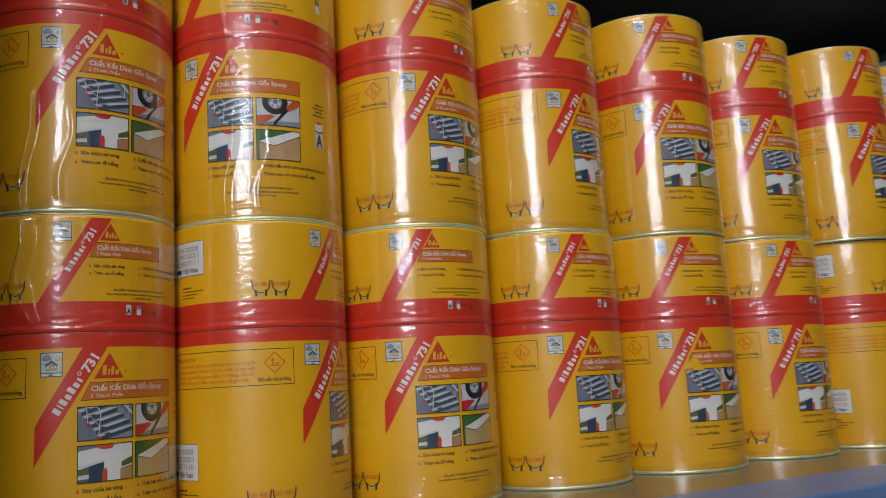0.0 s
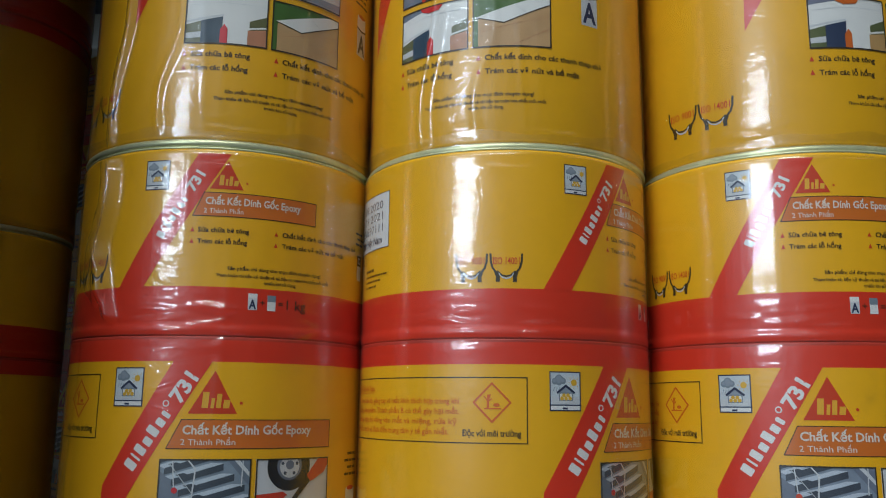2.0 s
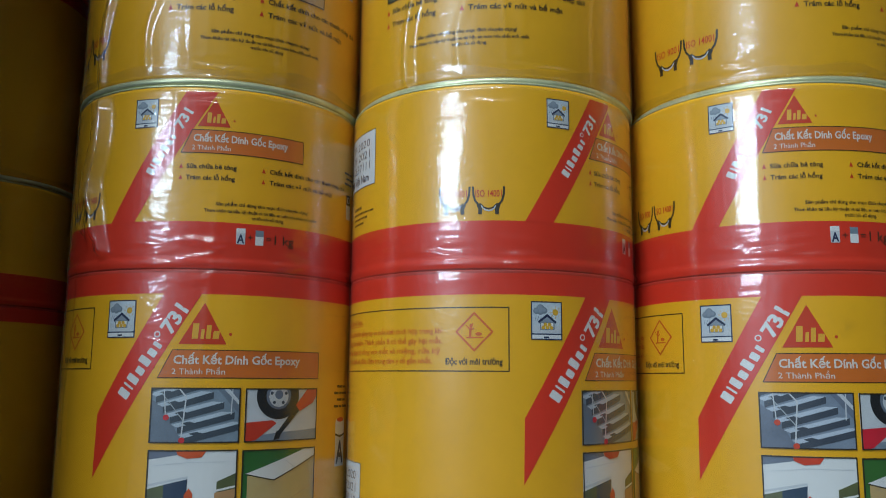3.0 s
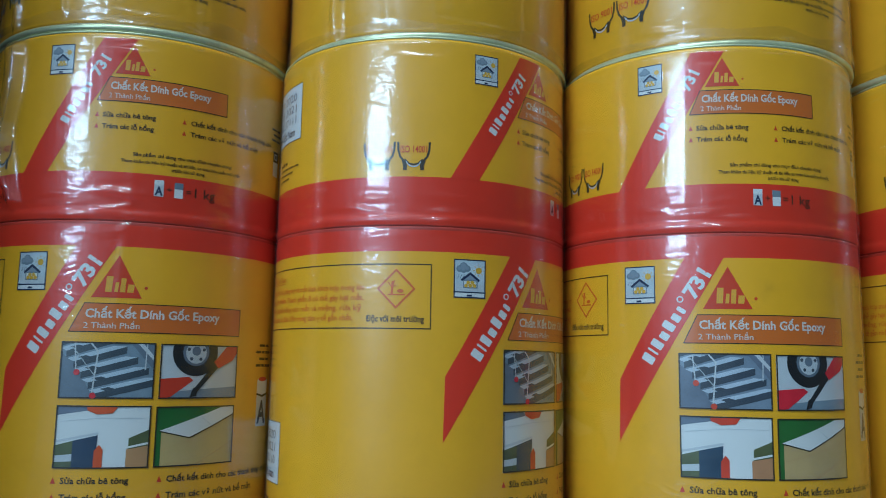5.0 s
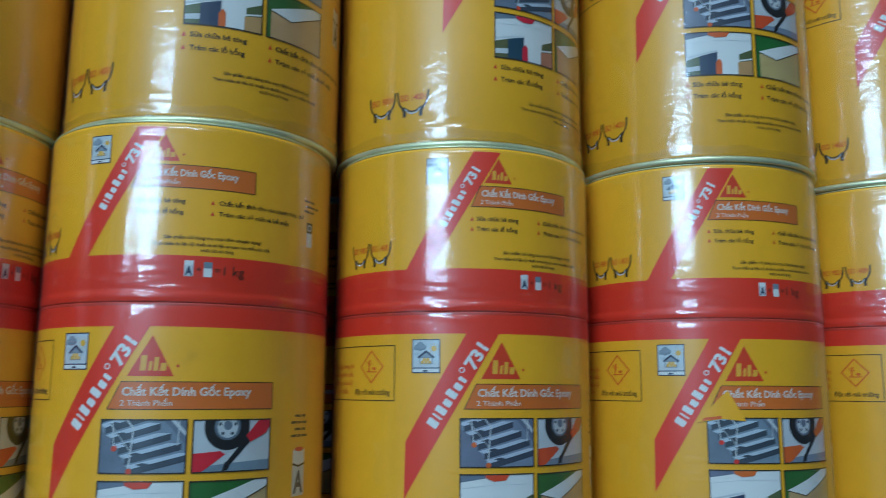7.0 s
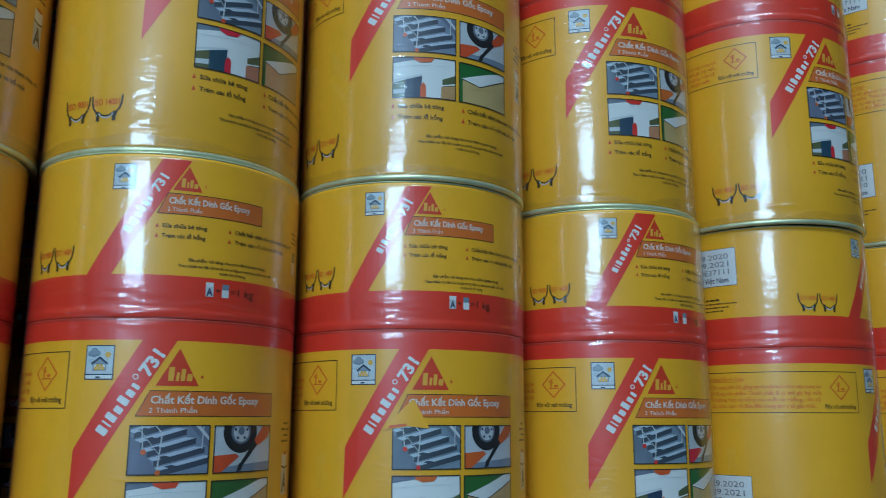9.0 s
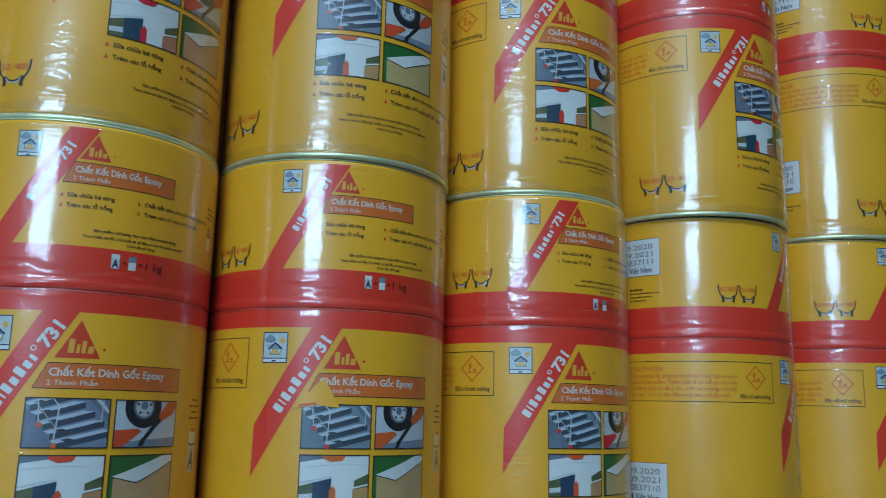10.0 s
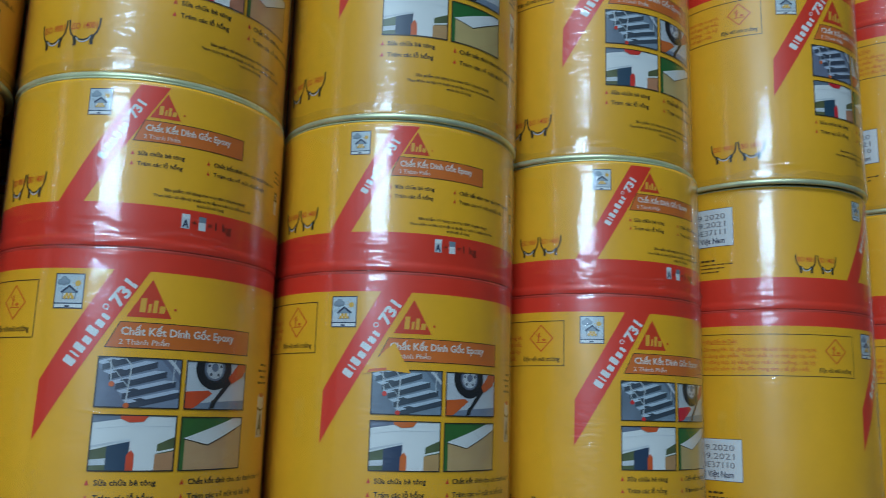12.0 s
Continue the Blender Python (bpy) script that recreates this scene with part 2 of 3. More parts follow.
class Print:
    """Flat coloured artwork: polygons and lettering by material, with a small rise a layer."""

    def __init__(self, base):
        self.base, self.verts, self.faces, self.mats, self.slots, self.clip = base, [], [], [], [], None

    def slot(self, mat):
        if mat not in self.mats:
            self.mats.append(mat)
        return self.mats.index(mat)

    def poly(self, points, mat, layer=1):
        """points: (mm along the arc, mm up)."""
        bm = bmesh.new()
        bm.faces.new([bm.verts.new((x, y, 0)) for x, y in points])
        if self.clip:
            x0, x1, y0, y1 = self.clip
            for co, no in (((x0, 0, 0), (-1, 0, 0)), ((x1, 0, 0), (1, 0, 0)), ((0, y0, 0), (0, -1, 0)), ((0, y1, 0), (0, 1, 0))):
                bmesh.ops.bisect_plane(bm, geom=bm.verts[:] + bm.edges[:] + bm.faces[:], plane_co=co, plane_no=no, clear_outer=True)
            if not bm.faces:
                bm.free()
                return
        xs = [v.co.x for v in bm.verts]
        cut = math.ceil(min(xs) / 2) * 2
        while cut < max(xs):
            bmesh.ops.bisect_plane(bm, geom=bm.verts[:] + bm.edges[:] + bm.faces[:], plane_co=(cut, 0, 0), plane_no=(1, 0, 0))
            cut += 2
        bmesh.ops.triangulate(bm, faces=bm.faces[:])
        bmesh.ops.recalc_face_normals(bm, faces=bm.faces[:])
        self.take(bm, mat, layer)

    def take(self, bm, mat, layer):
        bm.verts.index_update()
        n, s = len(self.verts), self.slot(mat)
        for v in bm.verts:
            self.verts.append((v.co.x, v.co.y, layer))
        for f in bm.faces:
            ids = [n + v.index for v in f.verts]
            self.faces.append(ids if f.normal.z > 0 else ids[::-1])
            self.slots.append(s)
        bm.free()

    def deg(self, points, mat, layer=1):
        self.poly([(a * ARC, v) for a, v in points], mat, layer)

    def rect(self, a0, a1, v0, v1, mat, layer=1):
        self.deg([(a0, v0), (a1, v0), (a1, v1), (a0, v1)], mat, layer)

    def outline(self, a0, a1, v0, v1, mat, w=0.28, layer=1, sides="lrtb"):
        d = w / ARC
        if "b" in sides:
            self.rect(a0, a1, v0, v0 + w, mat, layer)
        if "t" in sides:
            self.rect(a0, a1, v1 - w, v1, mat, layer)
        if "l" in sides:
            self.rect(a0, a0 + d, v0 + w, v1 - w, mat, layer)
        if "r" in sides:
            self.rect(a1 - d, a1, v0 + w, v1 - w, mat, layer)

    def disc(self, a, v, r, mat, layer=1, squash=1.0, n=20, start=0, turn=360):
        pts = [(a * ARC + r * math.cos(math.radians(start + turn * i / n)), v + squash * r * math.sin(math.radians(start + turn * i / n))) for i in range(n + (turn < 360))]
        self.poly(pts, mat, layer)

    def strip(self, pts, w, mat, layer=1):
        """A bent line of width w through points (degrees, mm)."""
        ps = [Vector((a * ARC, v)) for a, v in pts]
        for p, q in zip(ps, ps[1:]):
            d = (q - p).normalized() * (w / 2)
            n = Vector((-d.y, d.x))
            self.poly([tuple(p - d * 0.5 + n), tuple(p - d * 0.5 - n), tuple(q + d * 0.5 - n), tuple(q + d * 0.5 + n)], mat, layer)

    def text(self, body, a, v, width, cap, mat, layer=2, turn=0.0, bold=0.0):
        """Lettering from (a, v), width mm long, capitals cap mm high."""
        cu = bpy.data.curves.new("lettering", "FONT")
        cu.body, cu.resolution_u, cu.offset = body, 2, bold
        ob = bpy.data.objects.new("lettering", cu)
        scene.collection.objects.link(ob)
        me = ob.evaluated_get(bpy.context.evaluated_depsgraph_get()).to_mesh()
        bm = bmesh.new()
        bm.from_mesh(me)
        bpy.data.objects.remove(ob)
        bpy.data.curves.remove(cu)
        x0, x1 = min(p.co.x for p in bm.verts), max(p.co.x for p in bm.verts)
        kx, ky = width / (x1 - x0), cap / 0.69
        c, s = math.cos(math.radians(turn)), math.sin(math.radians(turn))
        for p in bm.verts:
            x, y = (p.co.x - x0) * kx, p.co.y * ky
            p.co = (a * ARC + x * c - y * s, v + x * s + y * c, 0)
        bmesh.ops.recalc_face_normals(bm, faces=bm.faces[:])
        self.take(bm, mat, layer)

    def bars(self, words, a, v, cap, mat, layer=2, gap=0.5):
        """A line of plain bars, one a word, for writing that cannot be read."""
        x = a
        for w in words:
            self.rect(x, x + w / ARC, v, v + cap, mat, layer)
            x += (w + gap) / ARC

    def mesh(self, name):
        me = bpy.data.meshes.new(name)
        pts = []
        for x, y, layer in self.verts:
            r, t = (RAD + 0.03 + 0.022 * layer) / 1000, x / RAD
            pts.append((r * math.sin(t), -r * math.cos(t), (y - self.base) * TALL / 1000))
        me.from_pydata(pts, [], self.faces)
        me.polygons.foreach_set("material_index", self.slots)
        for m in self.mats:
            me.materials.append(m)
        me.update()
        return me


def stripe(base, pts, size, start, turn):
    p = Print(base)
    p.deg(pts, RED)
    # the brand word as plain blocks along the stripe, then the readable number
    c, s = math.cos(math.radians(turn)), math.sin(math.radians(turn))
    a0, v0 = start

    def block(x0, x1, y0, y1):
        b = 0.07 * size
        corners = ((x0 + b, y0), (x1 - b, y0), (x1, y0 + b), (x1, y1 - b), (x1 - b, y1), (x0 + b, y1), (x0, y1 - b), (x0, y0 + b))
        p.poly([(a0 * ARC + x * c - y * s, v0 + x * s + y * c) for x, y in corners], WHITE, 2)
    x = 0.0
    for w, h in ((0.66, 1.0), (0.24, 0.98), (0.60, 1.0), (0.60, 0.74), (0.62, 1.0), (0.58, 0.74), (0.40, 0.74)):
        block((x + 0.05) * size, (x + w - 0.03) * size, 0.03 * size, h * size * 0.97)
        x += w + 0.17
    p.disc((a0 * ARC + (x + 0.25) * size * c - 0.85 * size * s) / ARC, v0 + (x + 0.25) * size * s + 0.85 * size * c, 0.24 * size, WHITE, 2, n=14)
    p.disc((a0 * ARC + (x + 0.25) * size * c - 0.85 * size * s) / ARC, v0 + (x + 0.25) * size * s + 0.85 * size * c, 0.15 * size, RED, 3, n=12)
    x += 0.75
    p.text("731", (a0 * ARC + x * size * c) / ARC, v0 + x * size * s, 2.15 * size, size, WHITE, 2, turn, bold=0.04)
    return p.mesh("stripe")


def logo(base, apex, bl, br):
    p = Print(base)
    p.deg([bl, br, apex], LOGO_RED)
    w, h = br[0] - bl[0], apex[1] - bl[1]

    def q(x, y):
        return (bl[0] + x * w, bl[1] + y * h)
    for x0, x1, top in ((0.27, 0.40, 0.50), (0.45, 0.52, 0.36), (0.56, 0.66, 0.46), (0.70, 0.83, 0.32)):
        p.deg([q(x0, 0.13), q(x1, 0.13), q(x1 + 0.02, top), q(x0 + 0.02, top)], MARK_INK, 2)
    p.disc(br[0] + 1.2, bl[1] + 0.25 * h, 0.04 * h, LOGO_RED, 1, n=8)
    return p.mesh("logo_triangle")


def title_bar(base, tl, bl, tr, br):
    p = Print(base)
    p.deg([bl, br, tr, tl], ORANGE)
    p.strip([bl, br], 0.18, BLACK, 2)
    p.strip([br, tr], 0.18, BLACK, 2)
    p.strip([tl, tr], 0.18, BLACK, 2)
    p.strip([bl, tl], 0.18, BLACK, 2)
    w = (br[0] - bl[0]) * ARC
    h = tl[1] - bl[1]
    p.text("Chất Kết Dính Gốc Epoxy", tl[0] + 0.5, bl[1] + h * 0.50, w * 0.76, h * 0.30, TITLE_INK, 3, bold=0.025)
    p.text("2 Thành Phần", tl[0] + 0.1, bl[1] + h * 0.13, w * 0.30, h * 0.2, TITLE_INK, 3, bold=0.005)
    return p.mesh("title_bar")


def weather_icon(base, a0, a1, v0, v1):
    p = Print(base)
    w, h = a1 - a0, v1 - v0
    p.rect(a0, a1, v0, v1, SKY_BLUE)
    p.rect(a0, a1, v0, v0 + 0.13 * h, WHITE, 2)
    p.strip([(a0, v0 + 0.15 * h), (a1, v0 + 0.15 * h)], 0.03 * h, NAVY, 3)
    p.outline(a0, a1, v0, v1, NAVY, 0.03 * h, 3)
    p.rect(a0 + 0.06 * w, a1 - 0.06 * w, v0 + 0.18 * h, v0 + 0.36 * h, PALE, 2)
    for x, y, r in ((0.17, 0.75, 0.10), (0.30, 0.81, 0.13), (0.42, 0.76, 0.10), (0.30, 0.73, 0.10)):
        p.disc(a0 + x * w, v0 + y * h, r * w * ARC, GREY_CLOUD, 2, n=12)
        p.disc(a0 + (x - 0.01) * w, v0 + (y + 0.015) * h, (r - 0.045) * w * ARC, CLOUD_FILL, 3, n=12)
    p.disc(a0 + 0.78 * w, v0 + 0.72 * h, 0.10 * w * ARC, SUN_INK, 2, n=12)
    for i in range(8):
        t = i * math.pi / 4
        cx, cy = a0 + 0.78 * w, v0 + 0.72 * h
        p.strip([(cx + 0.13 * w * math.cos(t), cy + 0.13 * w * ARC * math.sin(t)), (cx + 0.19 * w * math.cos(t), cy + 0.19 * w * ARC * math.sin(t))], 0.12, SUN_INK, 2)
    for dx in (0.16, 0.24, 0.32):
        p.strip([(a0 + dx * w, v0 + 0.60 * h), (a0 + (dx - 0.04) * w, v0 + 0.50 * h)], 0.12, GREY_CLOUD, 2)
    p.strip([(a0 + 0.24 * w, v0 + 0.46 * h), (a0 + 0.51 * w, v0 + 0.64 * h), (a0 + 0.78 * w, v0 + 0.46 * h)], 0.06 * h, NAVY, 4)
    p.deg([(a0 + 0.28 * w, v0 + 0.47 * h), (a0 + 0.74 * w, v0 + 0.47 * h), (a0 + 0.51 * w, v0 + 0.62 * h)], CLOUD_FILL, 3)
    p.rect(a0 + 0.28 * w, a0 + 0.74 * w, v0 + 0.26 * h, v0 + 0.47 * h, WHITE, 3)
    p.outline(a0 + 0.28 * w, a0 + 0.74 * w, v0 + 0.26 * h, v0 + 0.47 * h, GREY_CLOUD, 0.03 * h, 4)
    for k in range(3):
        p.disc(a0 + (0.38 + 0.13 * k) * w, v0 + 0.32 * h, 0.06 * w * ARC, SUN_INK, 4, n=8)
    for k in range(2):
        p.disc(a0 + (0.445 + 0.13 * k) * w, v0 + 0.40 * h, 0.06 * w * ARC, SUN_INK, 4, n=8)
    p.rect(a0 + 0.40 * w, a0 + 0.56 * w, v0 + 0.045 * h, v0 + 0.09 * h, NAVY, 4)
    return p.mesh("weather_icon")


def photo(kind, a0, a1, v0, v1):
    """One of the four printed pictures: steps, wheel, beam, slab."""
    p = Print(0)
    w, h = a1 - a0, v1 - v0

    def q(*pts):
        return [(a0 + x * w, v0 + y * h) for x, y in pts]
    p.clip = (a0 * ARC, a1 * ARC, v0, v1)
    if kind == "steps":
        p.rect(a0, a1, v0, v1, STEP_GREY)
        p.deg(q((0, 0), (0.38, 0), (0.16, 0.62), (0, 0.80)), STEP_MID, 2)
        for i in range(6):
            x, y = 0.40 - i * 0.085, -0.02 + i * 0.185
            s = 0.66 - i * 0.035
            p.deg(q((x, y), (x + s, y + 0.27), (x + s, y + 0.39), (x, y + 0.115)), STEP_DARK, 3)
            p.deg(q((x + 0.0, y + 0.115), (x + s, y + 0.39), (x + s - 0.14, y + 0.40), (x - 0.07, y + 0.165)), STEP_LIGHT, 4)
            p.deg(q((x + 0.10, y + 0.155), (x + 0.20, y + 0.195), (x + 0.13, y + 0.225), (x + 0.04, y + 0.19)), STEP_DARK, 5)
        p.deg(q((0.74, 0.98), (1, 0.50), (1, 1), (0.74, 1)), STEP_MID, 6)
        p.deg(q((0.80, 1.0), (1, 0.66), (1, 0.74), (0.86, 1.0)), PALE, 7)
        p.strip(q((0.36, 0.05), (0.40, 0.83), (0.31, 1.0)), 0.32, PALE, 7)
        p.strip(q((0.18, 0.45), (0.15, 1.0)), 0.25, PALE, 7)
        p.strip(q((0.12, 0.92), (0.38, 0.40)), 0.2, RAIL_GREY, 7)
        p.strip(q((0.90, 0.52), (0.91, 1.0)), 0.25, PALE, 7)
        for x, y in ((0.37, 0.05), (0.185, 0.46)):
            p.disc(a0 + x * w, v0 + y * h, 0.035 * w * ARC, PHOTO_RED, 8, n=8)
    elif kind == "wheel":
        p.rect(a0, a1, v0, v1, PALE)
        p.deg(q((0, 0), (1, 0), (1, 0.22), (0.45, 0.17), (0, 0.10)), STEP_GREY, 2)
        cx, cy = 0.42, 0.86
        p.disc(a0 + cx * w, v0 + cy * h, 0.285 * w * ARC, TYRE, 3, n=30)
        p.disc(a0 + cx * w, v0 + cy * h, 0.165 * w * ARC, STEP_MID, 4, n=20)
        p.disc(a0 + cx * w, v0 + (cy - 0.01) * h, 0.13 * w * ARC, PALE, 5, n=18)
        p.disc(a0 + cx * w, v0 + (cy + 0.02) * h, 0.055 * w * ARC, STEP_MID, 6, n=12)
        for i in range(5):
            t = i * 1.2566 + 0.3
            p.disc(a0 + cx * w + 0.10 * w * math.cos(t), v0 + cy * h + 0.10 * w * ARC * math.sin(t), 0.022 * w * ARC, STEP_DARK, 6, n=6)
        p.deg(q((1, 1), (0.84, 1), (0.66, 0.68), (0.72, 0.56), (0.93, 0.72), (1, 0.88)), PHOTO_RED, 6)
        p.deg(q((0.67, 0.68), (0.73, 0.60), (0.46, 0.14), (0.40, 0.16)), TYRE, 5)
        p.deg(q((0.36, 0.02), (0.44, 0.05), (0.47, 0.20), (0.40, 0.20)), TYRE, 6)
        p.deg(q((0, -0.02), (0.14, 0.04), (0.40, 0.34), (0.34, 0.40), (0, 0.36)), PHOTO_RED, 4)
    elif kind == "beam":
        p.rect(a0, a1, v0, v1, WHITE)
        p.deg(q((0, 0), (0.26, 0), (0.26, 0.46), (0, 0.36)), OLIVE, 2)
        p.deg(q((0, 0.10), (0.26, 0.12), (0.26, 0.24), (0, 0.20)), PALE, 3)
        p.deg(q((0.78, 0), (1, 0), (1, 0.62), (0.78, 0.48)), OLIVE, 2)
        p.deg(q((0.76, 0), (1, 0), (1, 0.36), (0.76, 0.30)), BRICKISH, 3)
        p.strip(q((0.76, 0.33), (1.0, 0.40)), 0.45, WHITE, 4)
        p.deg(q((0, 0.84), (0.34, 0.92), (0.32, 1), (0, 1)), STEP_MID, 2)
        p.strip(q((0.0, 0.42), (0.46, 0.56)), 0.5, PALE, 2)
        p.deg(q((0.20, 0), (0.44, 0), (0.46, 0.53), (0.20, 0.44)), PILLAR, 6)
        p.deg(q((0.43, 0), (0.52, 0), (0.52, 0.30), (0.48, 0.38), (0.43, 0.28)), PHOTO_RED, 7)
        p.deg(q((0.32, 1), (0.66, 1), (0.60, 0.88), (0.44, 0.86), (0.34, 0.92)), PHOTO_RED, 7)
        p.strip(q((0.05, 0.74), (0.45, 0.80), (0.95, 0.80)), 0.15, PALE, 3)
    else:
        p.rect(a0, a1, v0, v1, TAN)
        p.deg(q((0, 0.28), (0, 1), (1, 1), (1, 0.90), (0.62, 0.72), (0.06, 0.56)), GREEN, 2)
        p.deg(q((0, 0), (0.07, 0), (0.07, 0.56), (0, 0.60)), GREEN, 3)
        p.deg(q((0.05, 0.60), (0.40, 0.48), (1, 0.86), (1, 1.0), (0.80, 0.97)), WHITE, 4)
        p.strip(q((0.05, 0.59), (0.40, 0.47), (0.99, 0.85)), 0.22, BLACK, 5)
        p.strip(q((0.46, 0.0), (0.99, 0.38)), 0.10, BRICKISH, 3)
        p.strip(q((0.10, 0.30), (0.99, 0.62)), 0.06, BRICKISH, 3)
        p.strip(q((0.55, 0.80), (0.68, 0.67)), 0.12, RAIL_GREY, 5)
    p.clip = None
    p.outline(a0, a1, v0, v1, BLACK, 0.30, 8)
    return p.mesh("photo_" + kind)


def certificate(base, a0, a1, v0, v1):
    """Two cupped marks that carry the standards' numbers."""
    p = Print(base)
    mid = (a0 + a1) / 2
    h = v1 - v0
    for x0, x1, word in ((a0, mid - 0.6, "ISO 9001"), (mid + 0.6, a1, "ISO 14001")):
        w = x1 - x0
        p.text(word, x0 + 0.08 * w, v0 + 0.62 * h, 0.84 * w * ARC, 0.26 * h, LOGO_RED, 2, bold=0.01)
        for e, g in ((x0, w), (x1, -w)):
            p.strip([(e, v1), (e + 0.015 * g, v0 + 0.70 * h), (e + 0.07 * g, v0 + 0.48 * h), (e + 0.19 * g, v0 + 0.30 * h)], 0.075 * h, BLACK, 2)
            p.strip([(e + 0.19 * g, v0 + 0.30 * h), (e + 0.235 * g, v0 + 0.16 * h), (e + 0.23 * g, v0)], 0.14 * h, BLACK, 3)
        p.strip([(x0 + 0.22 * w, v0 + 0.36 * h), (x0 + 0.36 * w, v0 + 0.21 * h), (x0 + 0.5 * w, v0 + 0.17 * h), (x1 - 0.36 * w, v0 + 0.21 * h), (x1 - 0.22 * w, v0 + 0.36 * h)], 0.06 * h, BLACK, 2)
        p.strip([(x0 + 0.26 * w, v0 + 0.28 * h), (x0 + 0.38 * w, v0 + 0.13 * h), (x0 + 0.5 * w, v0 + 0.09 * h), (x1 - 0.38 * w, v0 + 0.13 * h), (x1 - 0.26 * w, v0 + 0.28 * h)], 0.05 * h, PALE, 2)
    return p.mesh("certificate_mark")


def sticker(base, a0, a1, v0, v1, lot):
    p = Print(base)
    p.rect(a0, a1, v0, v1, PAPER, 2)
    p.outline(a0, a1, v0, v1, NAVY, 0.16, 3)
    w, h = (a1 - a0) * ARC, v1 - v0
    for i, body in enumerate(("12.09.2020", "12.09.2021", lot)):
        p.text(body, a0 + 3.2, v0 + h * (0.72 - 0.205 * i), w * 0.78, h * 0.14, STAMP, 4)
    p.rect(a0 + 6, a0 + 12.5, v0 + h * 0.09, v0 + h * 0.22, NAVY, 4)
    p.text("Việt Nam", a0 + 14, v0 + h * 0.09, w * 0.44, h * 0.14, NAVY, 4, bold=0.015)
    return p.mesh("date_sticker")


def warning_box():
    p = Print(0)
    p.outline(-122, -36.2, 57, 71.5, BLACK, 0.24)
    p.text("Hướng Dẫn An Toàn:", -119, 68.4, 13, 1.25, ORANGE_TEXT, bold=0.01)
    p.strip([(-119, 68.0), (-99.5, 68.0)], 0.15, ORANGE_TEXT)
    for i, line in enumerate(("Cần mang bảo hộ, găng tay và mắt kính thích hợp trong khi", "sử dụng sản phẩm. Thành phần B có thể gây hại mắt.",
                              "Trường hợp bị văng vào mắt và miệng, rửa kỹ", "với nước sạch và đưa đến trung tâm y tế gần nhất.")):
        p.text(line, -119, 65.6 - 2.25 * i, (39.0, 39.0, 38.5, 36.5)[i], 1.25, ORANGE_TEXT, bold=0.006)
    a, v, w, h = -48.2, 65.9, 6.2, 4.2
    p.strip([(a - w, v), (a, v + h), (a + w, v), (a, v - h), (a - w, v)], 0.42, ORANGE_TEXT)
    # a bare tree and a fish on a line of water
    p.strip([(a - 1.4, v - 1.2), (a - 1.2, v + 1.6)], 0.5, ORANGE_TEXT)
    for dx, dy in ((-1.4, 1.1), (0.8, 1.5), (1.3, 0.5)):
        p.strip([(a - 1.3, v + 0.3), (a - 1.3 + dx, v + 0.3 + dy)], 0.25, ORANGE_TEXT)
    p.strip([(a - 2.6, v - 1.3), (a + 3.0, v - 1.3)], 0.3, ORANGE_TEXT)
    p.disc(a + 1.5, v - 0.5, 0.75, ORANGE_TEXT, 1, 0.55, 10)
    p.text("Độc với môi trường", -58.4, 58.6, 13.0, 1.35, BLACK, bold=0.02)
    return p.mesh("warning_box")


def bullets(base, v1, v2, s):
    p = Print(base)
    for v in (v1, v2):
        for a in (-10.0, 23.4 if s == 1 else 18.4):
            if s < 1 and a < 0:
                a = -10.8
            p.deg([(a, v), (a + 1.7 * s, v), (a + 0.85 * s, v + 1.35 * s)], LOGO_RED, 1)
    left, right = (-6.8, 26.6) if s == 1 else (-8.2, 21.4)
    p.text("Sửa chữa bê tông", left, v1, 14.0 * s, 1.3 * s, BLACK, bold=0.021)
    p.text("Trám các lỗ hổng", left, v2, 13.6 * s, 1.3 * s, BLACK, bold=0.021)
    p.text("Chất kết dính cho các thanh thép chờ", right, v1, 30.5 * s, 1.3 * s, BLACK, bold=0.021)
    p.text("Trám các vỡ nứt và bề mặt", right, v2, 23.5 * s, 1.3 * s, BLACK, bold=0.021)
    return p.mesh("bullet_text")


def small_print(base, v, a, s):
    p = Print(base)
    p.text("Sản phẩm chỉ dùng cho mục đích chuyên dụng!", a + 3.8, v, 25 * s, 0.85 * s, BLACK, bold=0.02)
    p.text("Tham khảo tài liệu kỹ thuật và tài liệu an toàn hóa chất mới nhất", a, v - 1.75 * s, 30.5 * s, 0.8 * s, BLACK, bold=0.018)
    p.text("trước khi sử dụng.", a + 18 * s, v - 3.2 * s, 8.5 * s, 0.8 * s, BLACK, bold=0.018)
    return p.mesh("small_print")


def address_lines(base, a, v, cap):
    p = Print(base)
    for i, words in enumerate(((1.4, 1.9, 1.5), (1.0, 1.3, 0.8, 1.9, 1.0, 1.3, 0.7, 1.5), (0.8, 1.2, 2.0, 0.7, 1.4, 1.1), (1.1, 0.6, 1.7, 0.9, 1.2))):
        p.bars(words, a, v - i * cap * 1.5, cap * (0.75 if i == 0 else 0.5), BROWN_INK, gap=0.38)
    return p.mesh("address_lines")


